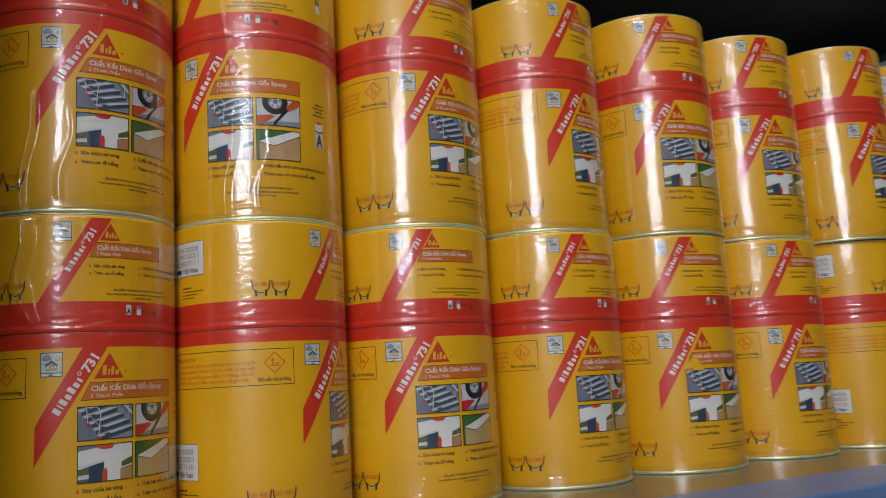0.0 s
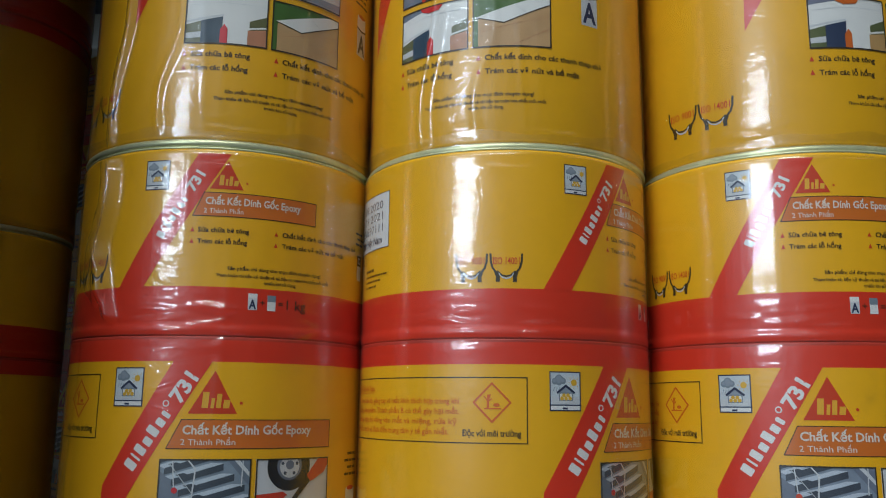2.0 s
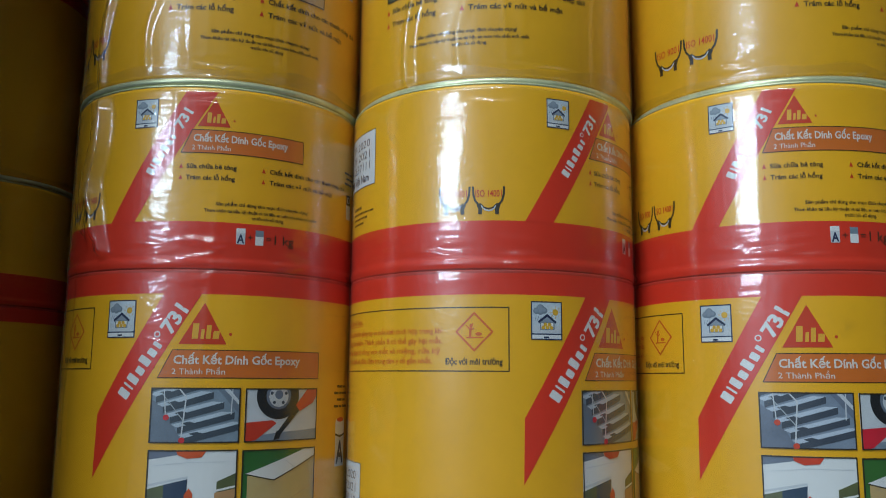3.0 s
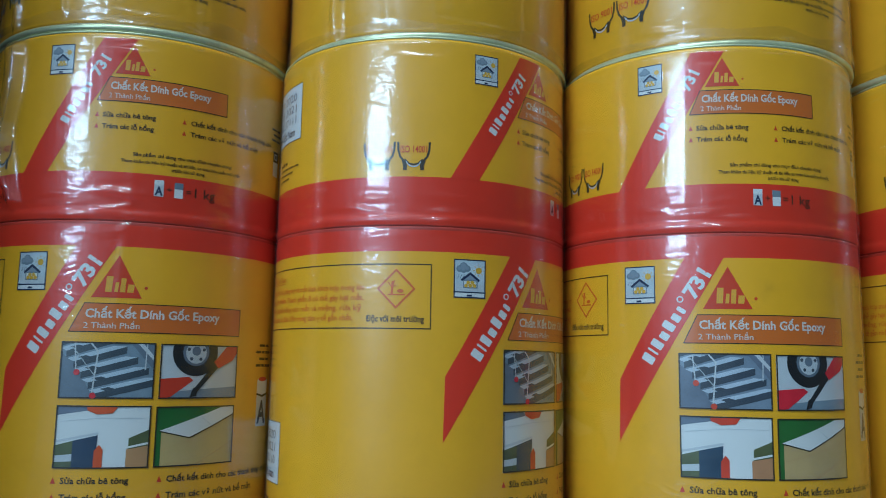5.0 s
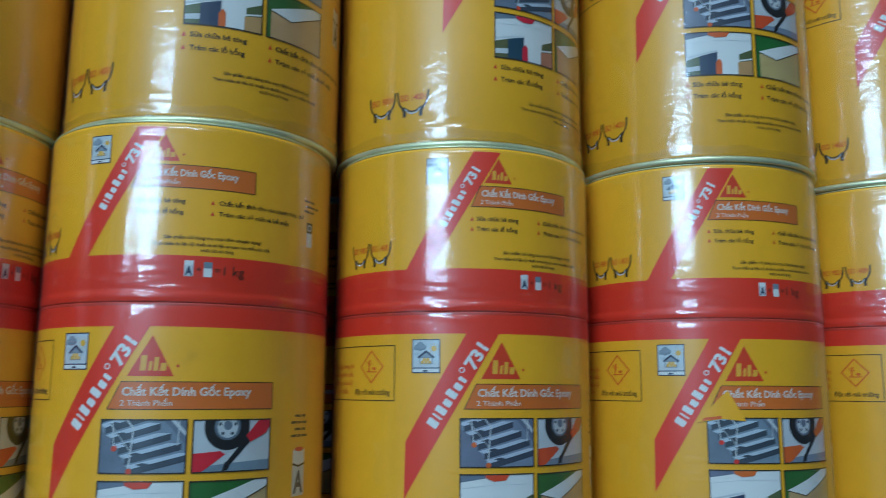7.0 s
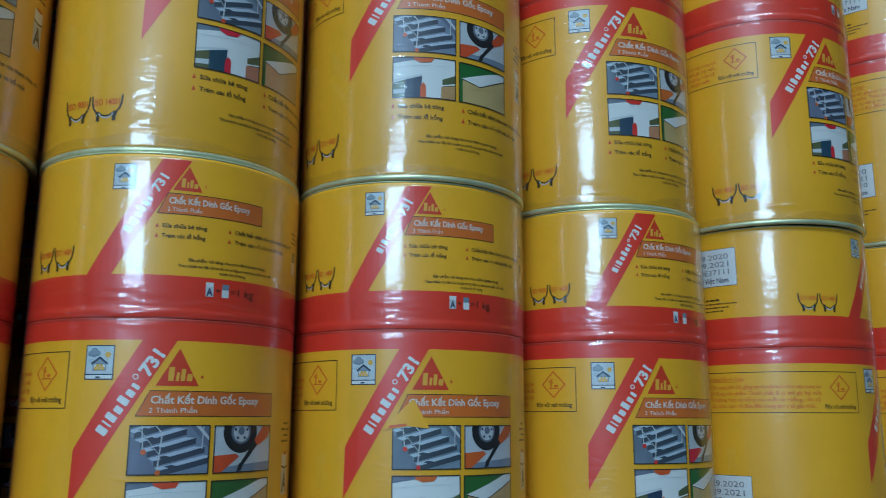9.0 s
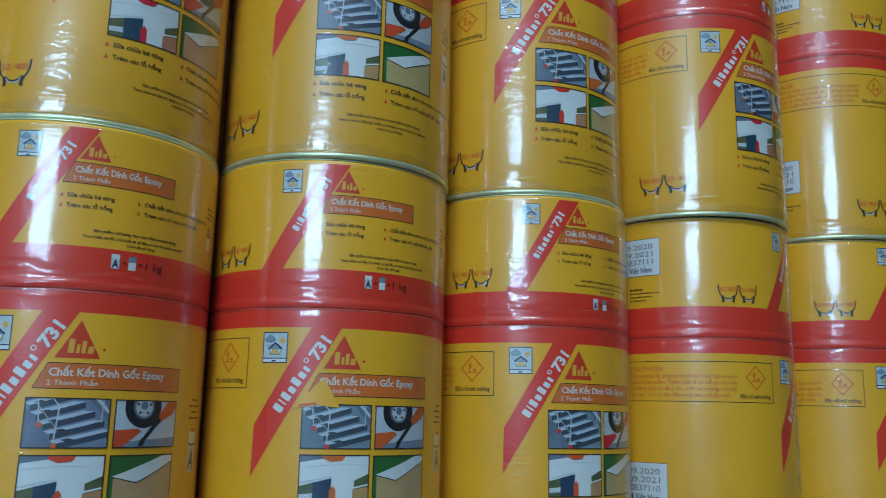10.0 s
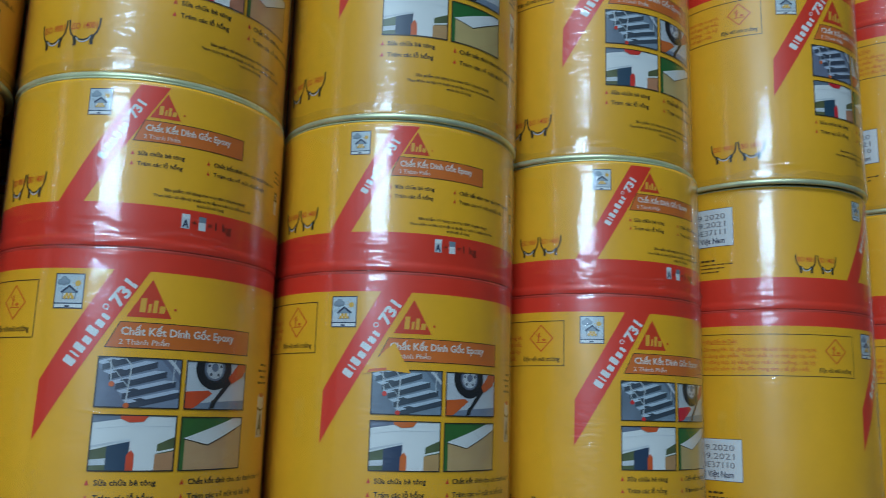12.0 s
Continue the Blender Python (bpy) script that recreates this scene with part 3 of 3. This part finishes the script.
def component_mark():
    """Small tin with the letter A, and the lines of weights above it."""
    p = Print(0)
    for i, words in enumerate(((2.6, 1.6), (2.2, 1.4, 2.4), (2.6, 1.6), (2.2, 1.4, 2.6))):
        p.bars(words, 62.4 + (2.2 if i % 2 == 0 else 0), 53.0 - i * 1.65, 0.6, BROWN_INK, gap=0.35)
    p.rect(64, 71.5, 33.5, 44.6, PALE, 1)
    p.disc(67.75, 44.6, 2.45, WHITE, 2, 0.35)
    p.rect(64, 71.5, 41.2, 44.6, WHITE, 2)
    p.strip([(64, 41.4), (67.75, 40.8), (71.5, 41.4)], 0.5, BLACK, 3)
    p.disc(67.75, 45.0, 1.9, PHOTO_RED, 3, 0.3)
    p.text("A", 64.6, 34.4, 4.1, 5.2, NAVY, 3, bold=0.03)
    return p.mesh("component_mark")


def mixing_mark():
    """Tin A plus the second tin makes one kilogram."""
    p = Print(80)
    p.rect(10.2, 13.4, 86.3, 90.1, PALE, 2)
    p.rect(10.2, 13.4, 89.0, 90.1, WHITE, 3)
    p.text("A", 10.5, 86.6, 1.7, 2.0, NAVY, 4, bold=0.03)
    p.text("+", 14.4, 87.2, 1.1, 1.7, BLACK, 3)
    p.rect(17.0, 20.0, 86.3, 89.9, WHITE, 2)
    p.rect(17.0, 20.0, 88.4, 89.9, GREY_CLOUD, 3)
    p.text("=", 21.0, 87.2, 1.2, 1.6, BLACK, 3)
    p.text("1 kg", 24.2, 86.9, 5.0, 2.2, BLACK, 3)
    return p.mesh("mixing_mark")


def side_mark():
    p = Print(80)
    for i, words in enumerate(((2.6, 1.6), (2.2, 1.4, 1.6), (2.6, 1.6))):
        p.bars(words, 60.0 + (1.5 if i % 2 else 0), 109.0 - i * 1.4, 0.55, BROWN_INK, gap=0.35)
    p.rect(62, 66, 97.0, 100.8, WHITE, 1)
    p.rect(62, 66, 100.8, 103.6, BLACK, 1)
    p.outline(62.8, 65.2, 101.4, 103.0, PALE, 0.3, 2)
    return p.mesh("component_mark_small")


# ---- the tins ----
SEG = 96


def lathe(profile, mats_of, mats, name, seg=SEG):
    """Turned body: profile of (radius mm, height mm), material by ring."""
    bm = bmesh.new()
    rings = []
    for r, v in profile:
        if r < 0.01:
            rings.append([bm.verts.new((0, 0, v * TALL / 1000))])
        else:
            rings.append([bm.verts.new((r / 1000 * math.sin(2 * math.pi * i / seg), -r / 1000 * math.cos(2 * math.pi * i / seg), v * TALL / 1000)) for i in range(seg)])
    for k, (lo, hi) in enumerate(zip(rings, rings[1:])):
        for i in range(seg):
            j = (i + 1) % seg
            if len(lo) == 1:
                f = bm.faces.new((lo[0], hi[j], hi[i]))
            elif len(hi) == 1:
                f = bm.faces.new((lo[i], lo[j], hi[0]))
            else:
                f = bm.faces.new((lo[i], lo[j], hi[j], hi[i]))
            f.material_index, f.smooth = mats_of[k], True
    bmesh.ops.recalc_face_normals(bm, faces=bm.faces[:])
    return mesh_of(name, bm, mats)


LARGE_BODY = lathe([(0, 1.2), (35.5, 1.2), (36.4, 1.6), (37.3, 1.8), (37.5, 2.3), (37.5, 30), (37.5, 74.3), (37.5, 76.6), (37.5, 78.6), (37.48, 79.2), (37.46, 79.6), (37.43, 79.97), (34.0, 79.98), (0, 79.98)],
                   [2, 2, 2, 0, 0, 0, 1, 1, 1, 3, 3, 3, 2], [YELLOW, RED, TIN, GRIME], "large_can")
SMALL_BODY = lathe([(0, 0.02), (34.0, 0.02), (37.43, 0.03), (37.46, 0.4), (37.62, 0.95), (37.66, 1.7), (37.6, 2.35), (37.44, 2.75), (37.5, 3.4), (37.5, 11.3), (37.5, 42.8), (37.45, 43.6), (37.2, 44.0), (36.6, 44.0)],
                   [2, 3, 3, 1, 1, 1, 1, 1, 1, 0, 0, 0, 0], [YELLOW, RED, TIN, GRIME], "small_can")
LARGE_RIM = lathe([(36.2, 0.1), (37.4, 0.0), (37.75, 0.3), (37.9, 0.8), (37.8, 1.4), (37.4, 1.75), (36.2, 1.7), (36.2, 0.1)], [0] * 7, [TIN], "rim")
SMALL_RIM = lathe([(36.7, 43.8), (37.35, 43.95), (37.45, 44.3), (37.1, 44.58), (35.6, 44.3), (35.4, 42.6), (35.6, 42.4), (36.7, 43.8)], [0] * 7, [TIN], "rim")
SMALL_LID = lathe([(35.5, 42.6), (33.0, 42.2), (32.0, 43.0), (0, 43.0)], [0] * 3, [TIN], "lid")

STRIPE_L = stripe(0, [(-7.0, 74.4), (-31.1, 46.8), (-31.5, 32.5), (6.0, 74.4)], 3.16, (-18.8, 49.9), 57.0)
STRIPE_S = stripe(80, [(-9.5, 122.8), (-37.0, 91.2), (-26.6, 91.2), (1.8, 122.8)], 2.32, (-20.4, 102.0), 60.2)
LOGO_L = logo(0, (7.1, 72.3), (-1.2, 62.8), (15.0, 62.8))
LOGO_S = logo(80, (1.0, 121.1), (-5.0, 114.3), (6.6, 114.3))
TITLE_L = title_bar(0, (-3.1, 61.5), (-7.8, 55.2), (52.0, 61.5), (52.0, 55.2))
TITLE_S = title_bar(80, (-6.7, 113.4), (-10.4, 107.8), (34.9, 113.4), (34.9, 107.8))
ICON_L = weather_icon(0, -28.7, -17.2, 64.2, 72.9)
ICON_S = weather_icon(80, -28.7, -19.6, 114.0, 121.1)
PHOTOS = [photo("steps", -9.6, 20.6, 40.7, 53.0), photo("wheel", 22.3, 51.6, 40.7, 52.9), photo("beam", -9.6, 20.4, 25.8, 39.2), photo("slab", 22.0, 51.2, 25.8, 39.0)]
WARN = warning_box()
BULLETS_L, BULLETS_S = bullets(0, 22.6, 19.1, 1.0), bullets(80, 104.0, 101.3, 0.82)
FINE_L, FINE_S = small_print(0, 13.4, 2.5, 1.0), small_print(80, 95.3, -1.2, 0.93)
CERT_L, CERT_S = certificate(0, -66.0, -37.3, 9.4, 16.4), certificate(80, -67.4, -44.4, 93.0, 99.2)
DATE_L, DATE_S = sticker(0, -132, -98.5, 20.8, 35.2, "2020E37110"), sticker(80, -132, -98.5, 103.4, 117.6, "2020E37111")
ADDR_L, ADDR_S = address_lines(0, -118, 16.5, 1.0), address_lines(80, -118, 98.0, 0.9)
COMP_L, MIX_S, COMP_S = component_mark(), mixing_mark(), side_mark()


def film_mesh(seed, loose=1.0, creases=()):
    """Shrink film round both tins: bridges the joint, puckers there and at the rims, hangs in slanting tension lines."""
    rnd = random.Random(seed)
    seg = 200 if not creases else 340
    heights = [1.2]
    while heights[-1] < 124.0:
        v = heights[-1]
        heights.append(min(124.0, v + (0.55 if v < 8 or 75 < v < 92 or v > 117 else 1.9)))
    folds = [(rnd.uniform(0, 6.283), rnd.uniform(0.012, 0.035), rnd.uniform(0.1, 0.35) * loose, rnd.uniform(-0.25, 0.25), rnd.uniform(0, 124)) for _ in range(int(12 * loose))]
    off = Vector((seed * 7.3, seed * 3.1, 0))
    bm = bmesh.new()
    rings = []
    for v in heights:
        base = RAD + 0.30 + 0.25 * math.exp(-((v - 1.2) / 1.2) ** 2)
        base += 0.16 * math.exp(-((v - 81.4) / 0.8) ** 2) - 0.10 * math.exp(-((v - 79.7) / 0.7) ** 2) - 0.06 * math.exp(-((v - 83.0) / 0.6) ** 2)
        if v > 122.6:
            base -= (v - 122.6) ** 2 * 0.5
        least = base - 0.05
        near = math.exp(-((v - 83.0) / 5.0) ** 2) + 0.6 * math.exp(-((v - 120.5) / 3.0) ** 2) + 0.7 * math.exp(-((v - 5) / 3.5) ** 2)
        ring = []
        for i in range(seg):
            t = 2 * math.pi * i / seg
            p = Vector((math.sin(t), -math.cos(t), 0))
            slow = noise.noise(Vector((p.x * 2.2, p.y * 2.2, v / 45.0)) + off)
            wave = noise.noise(Vector((p.x * 5.5, p.y * 5.5, v / 16.0)) + off)
            cross = noise.noise(Vector((p.x * 4.0 + v * 0.03, p.y * 4.0, v / 1.5)) + off)
            patch = max(0.0, noise.noise(Vector((p.x * 3.5, p.y * 3.5, v / 20.0)) - off) + 0.42)
            d = loose * (0.16 * slow + 0.08 * wave) + 1.4 * near * patch * cross
            for ft, fw, fh, lean, fv in folds:
                u = (t - ft - lean * (v - fv) / 60.0 + math.pi) % (2 * math.pi) - math.pi
                if abs(u) < 4 * fw:
                    d += fh * 0.6 * math.exp(-(u / fw) ** 2) * math.exp(-((v - fv) / 22.0) ** 2)
            for ca, cv, half, lean, bend, high, wide in creases:
                w = (v - cv) / half
                if abs(w) < 1.25:
                    u = t - radians(ca) - lean * w - bend * math.sin(3.0 * w)
                    u = (u + math.pi) % (2 * math.pi) - math.pi
                    reach = wide if u > 0 else 0.05
                    if abs(u) < reach:
                        d += high * (0.5 + 0.5 * math.cos(math.pi * u / reach)) * min(1.0, 5 * (1.25 - abs(w)))
            r = max(base + d, least) / 1000
            ring.append(bm.verts.new((r * p.x, r * p.y, v * TALL / 1000)))
        rings.append(ring)
    for lo, hi in zip(rings, rings[1:]):
        for i in range(seg):
            j = (i + 1) % seg
            bm.faces.new((lo[i], lo[j], hi[j], hi[i])).smooth = True
    lap = []
    for k in range(5):
        ring = []
        for i in range(seg):
            t = 2 * math.pi * i / seg
            p = Vector((math.sin(t), -math.cos(t), 0))
            edge = 4.4 + 2.6 * noise.noise(Vector((p.x * 2.5, p.y * 2.5, 3.0)) + off)
            v = 2.2 + (edge - 2.2) * k / 4
            r = (RAD + 0.62 + 0.12 * noise.noise(Vector((p.x * 9, p.y * 9, v / 2.0)) + off)) / 1000
            ring.append(bm.verts.new((r * p.x, r * p.y, v * TALL / 1000)))
        lap.append(ring)
    for lo, hi in zip(lap, lap[1:]):
        for i in range(seg):
            j = (i + 1) % seg
            bm.faces.new((lo[i], lo[j], hi[j], hi[i])).smooth = True
    return mesh_of("shrink_film", bm, [FILM])


FILMS = [film_mesh(s) for s in range(1, 7)] + [
    film_mesh(11, 1.8, ((-35, 106, 15, 0.02, 0.03, 3.0, 0.15), (-31, 92, 7, -0.05, 0.01, 2.0, 0.10), (-44, 60, 20, 0.03, 0.02, 0.35, 0.05))),
    film_mesh(12, 1.6, ((-32, 24, 20, 0.04, 0.03, 1.6, 0.08), (-10, 22, 16, 0.05, 0.04, 0.55, 0.05), (38, 30, 28, 0.02, 0.02, 0.6, 0.05)))]
UNIT = 124.6 * TALL / 1000


def tin_pack(x, y, z, turn_large, turn_small, film, label, group):
    """Two tins of one kit, the small on the large, in a sleeve of shrink film."""
    root = new("epoxy_kit")
    root.matrix_world = pose(x, y, z)
    tagged(root, label, "tin", group)
    large = part("large_can", LARGE_BODY, root, "tall yellow printed tin with a red top band")
    large.rotation_euler = (0, 0, radians(turn_large))
    small = part("small_can", SMALL_BODY, root, "short yellow printed tin with a red bottom band")
    small.location, small.rotation_euler = (0, 0, 80.0 * TALL / 1000), (0, 0, radians(turn_small))
    part("rim", LARGE_RIM, large, "bright tin-plate seam")
    part("stripe", STRIPE_L, large, "red diagonal stripe with white marks and 731")
    part("logo_triangle", LOGO_L, large, "red triangle with plain yellow marks")
    part("title_bar", TITLE_L, large, "orange bar with white title lettering")
    part("weather_icon", ICON_L, large, "pale blue weather pictogram")
    for me, text in zip(PHOTOS, ("printed picture of concrete steps", "printed picture of a wheel and a red lever", "printed picture of a white concrete joint", "printed picture of a pale slab on grass")):
        part("printed_picture", me, large, text)
    part("warning_box", WARN, large, "outlined box with orange warning lines and diamond")
    part("bullet_text", BULLETS_L, large)
    part("small_print", FINE_L, large)
    part("certificate_mark", CERT_L, large)
    part("date_sticker", DATE_L, large, "white sticker with stamped dates")
    part("address_lines", ADDR_L, large)
    part("component_mark", COMP_L, large)
    part("rim", SMALL_RIM, small, "bright tin-plate lid rim")
    part("lid", SMALL_LID, small)
    part("stripe", STRIPE_S, small, "red diagonal stripe with white marks and 731")
    part("logo_triangle", LOGO_S, small, "red triangle with plain yellow marks")
    part("title_bar", TITLE_S, small, "orange bar with white title lettering")
    part("weather_icon", ICON_S, small, "pale blue weather pictogram")
    part("bullet_text", BULLETS_S, small)
    part("small_print", FINE_S, small)
    part("certificate_mark", CERT_S, small)
    part("date_sticker", DATE_S, small, "white sticker with stamped dates")
    part("address_lines", ADDR_S, small)
    part("mixing_mark", MIX_S, small)
    part("component_mark", COMP_S, small)
    wrap = part("shrink_film", FILMS[film], root, "clear glossy shrink film")
    wrap.rotation_euler = (0, 0, 0.0 if film > 5 else radians(film * 67.0 + x * 900.0 + z * 300.0))
    return root


# ---- the shelf ----
structure("shelf_deck", box_bm(-1.2, 1.6, -0.083, 0.52, SHELF - 0.012, SHELF), DECK, "dull olive-brown glossy shelf deck sheet", "shelf")
structure("shelf_beam", box_bm(-1.2, 1.6, -0.125, -0.0832, SHELF - 0.09, SHELF + 0.0008, 0.0012), BEAM, "blue-grey painted steel shelf beam", "shelf")
structure("upper_deck", box_bm(-1.2, 1.6, -0.08, 0.52, SHELF + 0.345, SHELF + 0.365), DARK_STEEL, "dark underside of the next shelf", "shelf")
structure("rear_beam", box_bm(-1.2, 0.0, 0.30, 0.33, SHELF + 0.299, SHELF + 0.325, 0.002), CARTON, "pale grey steel rear beam", "shelf")
# added sheet, out of view: keeps side light off the left rear tins
structure("rack_side", box_bm(-0.195, -0.175, -0.12, 0.17, SHELF + 0.001, SHELF + 0.344), DARK_STEEL, "unseen dark sheet added to shade the rear tins", "shelf")
# added post, out of view: blocks front light through the left gap
structure("rack_upright", box_bm(-0.195, -0.073, -0.142, -0.122, 0.0, SHELF + 0.9), BEAM, "unseen blue-grey post added to block light", "shelf")
structure("back_panel", box_bm(-1.2, 1.6, 0.56, 0.58, 0.1, SHELF + 0.9), DARK_STEEL, "dark back panel of the rack", "shelf")

# ---- the room that closes the place ----
structure("floor", box_bm(-3.0, 3.2, -2.8, 1.4, -0.1, 0), CONCRETE, "grey concrete shop floor", "floor")
structure("ceiling", box_bm(-3.0, 3.2, -2.8, 1.4, 3.0, 3.1), PLASTER, "plain plaster ceiling", "ceiling")
structure("wall_north", box_bm(-3.0, 3.2, 1.2, 1.4, 0, 3.0), PLASTER, "plain plaster wall", "wall")
structure("wall_east", box_bm(3.0, 3.2, WALL_Y, 1.2, 0, 3.0), PLASTER, "plain plaster wall", "wall")
structure("wall_west", box_bm(-3.2, -3.0, WALL_Y, 1.2, 0, 3.0), PLASTER, "plain plaster wall", "wall")
bm = box_bm(-3.0, WIN_X0, WALL_Y - 0.2, WALL_Y, 0, 3.0)
box_bm(WIN_X1, 3.0, WALL_Y - 0.2, WALL_Y, 0, 3.0, bm=bm)
box_bm(WIN_X0, WIN_X1, WALL_Y - 0.2, WALL_Y, WIN_Z1, 3.0, bm=bm)
box_bm(WIN_X0, WIN_X1, WALL_Y - 0.2, WALL_Y, 0, WIN_Z0, bm=bm)
structure("wall_south", bm, PLASTER, "plaster wall with a high window opening", "wall")

# ---- the row of tins ----
LOWER = [(0.0, -0.0012, 6.5, 12.9), (0.0744, -0.001, 41.9, 48.5), (0.1496, 0.0003, -15.9, -9.7), (0.2279, 0.0022, -5.7, -0.4),
         (0.3041, -0.0002, -17.3, -12.3), (0.3803, 0.0032, -9.2, -2.9), (0.4555, -0.0016, 41.9, 41.2), (0.533, -0.0017, 4.7, 11.5)]
UPPER = [(0.0, 0.0004, 4.4, 10.8), (0.0008, 0.0021, -36.6, -30.2), (0.0017, 0.0019, 1.8, 8.2), (-0.0004, 0.0017, 9.9, 16.3),
         (0.0003, -0.0006, -20.3, -13.9), (-0.001, 0.0011, -13.1, -6.7), (-0.0009, -0.0018, -2.8, 3.6), (0.0002, -0.0015, 36.9, 43.3)]
FRONT = []
LOW_LABEL = "yellow and red epoxy tins in shrink film on the shelf"
TOP_LABEL = "yellow and red epoxy tins in shrink film stacked on others"
for i, ((x, y, a, b), (dx, dy, c, d)) in enumerate(zip(LOWER, UPPER)):
    FRONT.append(tin_pack(x, y, SHELF, a, b, 6 if i == 0 else i % 6, LOW_LABEL, "front row of tins"))
    FRONT.append(tin_pack(x + dx, y + dy, SHELF + UNIT, c, d, 7 if i < 2 else (i + 3) % 6, TOP_LABEL, "front row of tins"))
flap = Print(0)
flap.deg([(-0.6, 60.2), (6.4, 52.0), (-3.0, 52.6), (-13.6, 51.6), (-4.4, 58.0)], YELLOW, 9)
flap.deg([(-11.5, 52.0), (-3.5, 52.7), (-3.6, 53.4), (-10.5, 52.9)], ORANGE_TEXT, 10)
part("torn_flap", flap.mesh("torn_flap"), [o for o in FRONT[8].children if o.name.startswith("large_can")][0], "torn scrap of yellow label")
rnd = random.Random(5)
REAR = [(-0.125, 0.082, -30)] + [(-0.105 + 0.0775 * k, 0.079, None) for k in range(1, 8)] + [(-0.116, 0.226, -34), (-0.036, 0.226, None)]
for k, (x, y, turn) in enumerate(REAR):
    for level in range(2):
        a = rnd.uniform(-60, 60) if turn is None else turn - 7 * level
        tin_pack(x, y, SHELF + UNIT * level, a, a + 6, (k + level + 2) % 6, "yellow and red epoxy tins in shade behind the front row", "rear rows of tins")

# ---- a wrapped stack of cartons beyond the row ----
root = new("wrapped_carton_stack")
root.matrix_world = pose(0.77, 0.045, SHELF)
tagged(root, "pale grey cartons wound in cloudy stretch film on the shelf", "cartons")
for i in range(2):
    part("carton", mesh_of("carton", box_bm(-0.148, 0.148, -0.083, 0.083, 0.002 + 0.149 * i, 0.148 + 0.149 * i, 0.003), [CARTON]), root)
bm = box_bm(-0.152, 0.152, -0.087, 0.087, 0.001, 0.302, 0.004)
bmesh.ops.subdivide_edges(bm, edges=[e for e in bm.edges if e.calc_length() > 0.1], cuts=40, use_grid_fill=True)
for v in bm.verts:
    v.co += v.co.normalized() * (0.003 * noise.noise(Vector((v.co.x * 40, v.co.y * 40, v.co.z * 110))) + 0.0016 * abs(noise.noise(Vector((v.co.x * 120, v.co.y * 120, v.co.z * 200)))))
part("stretch_film", mesh_of("stretch_film", bm, [STRETCH], True), root, "crumpled clear stretch film")
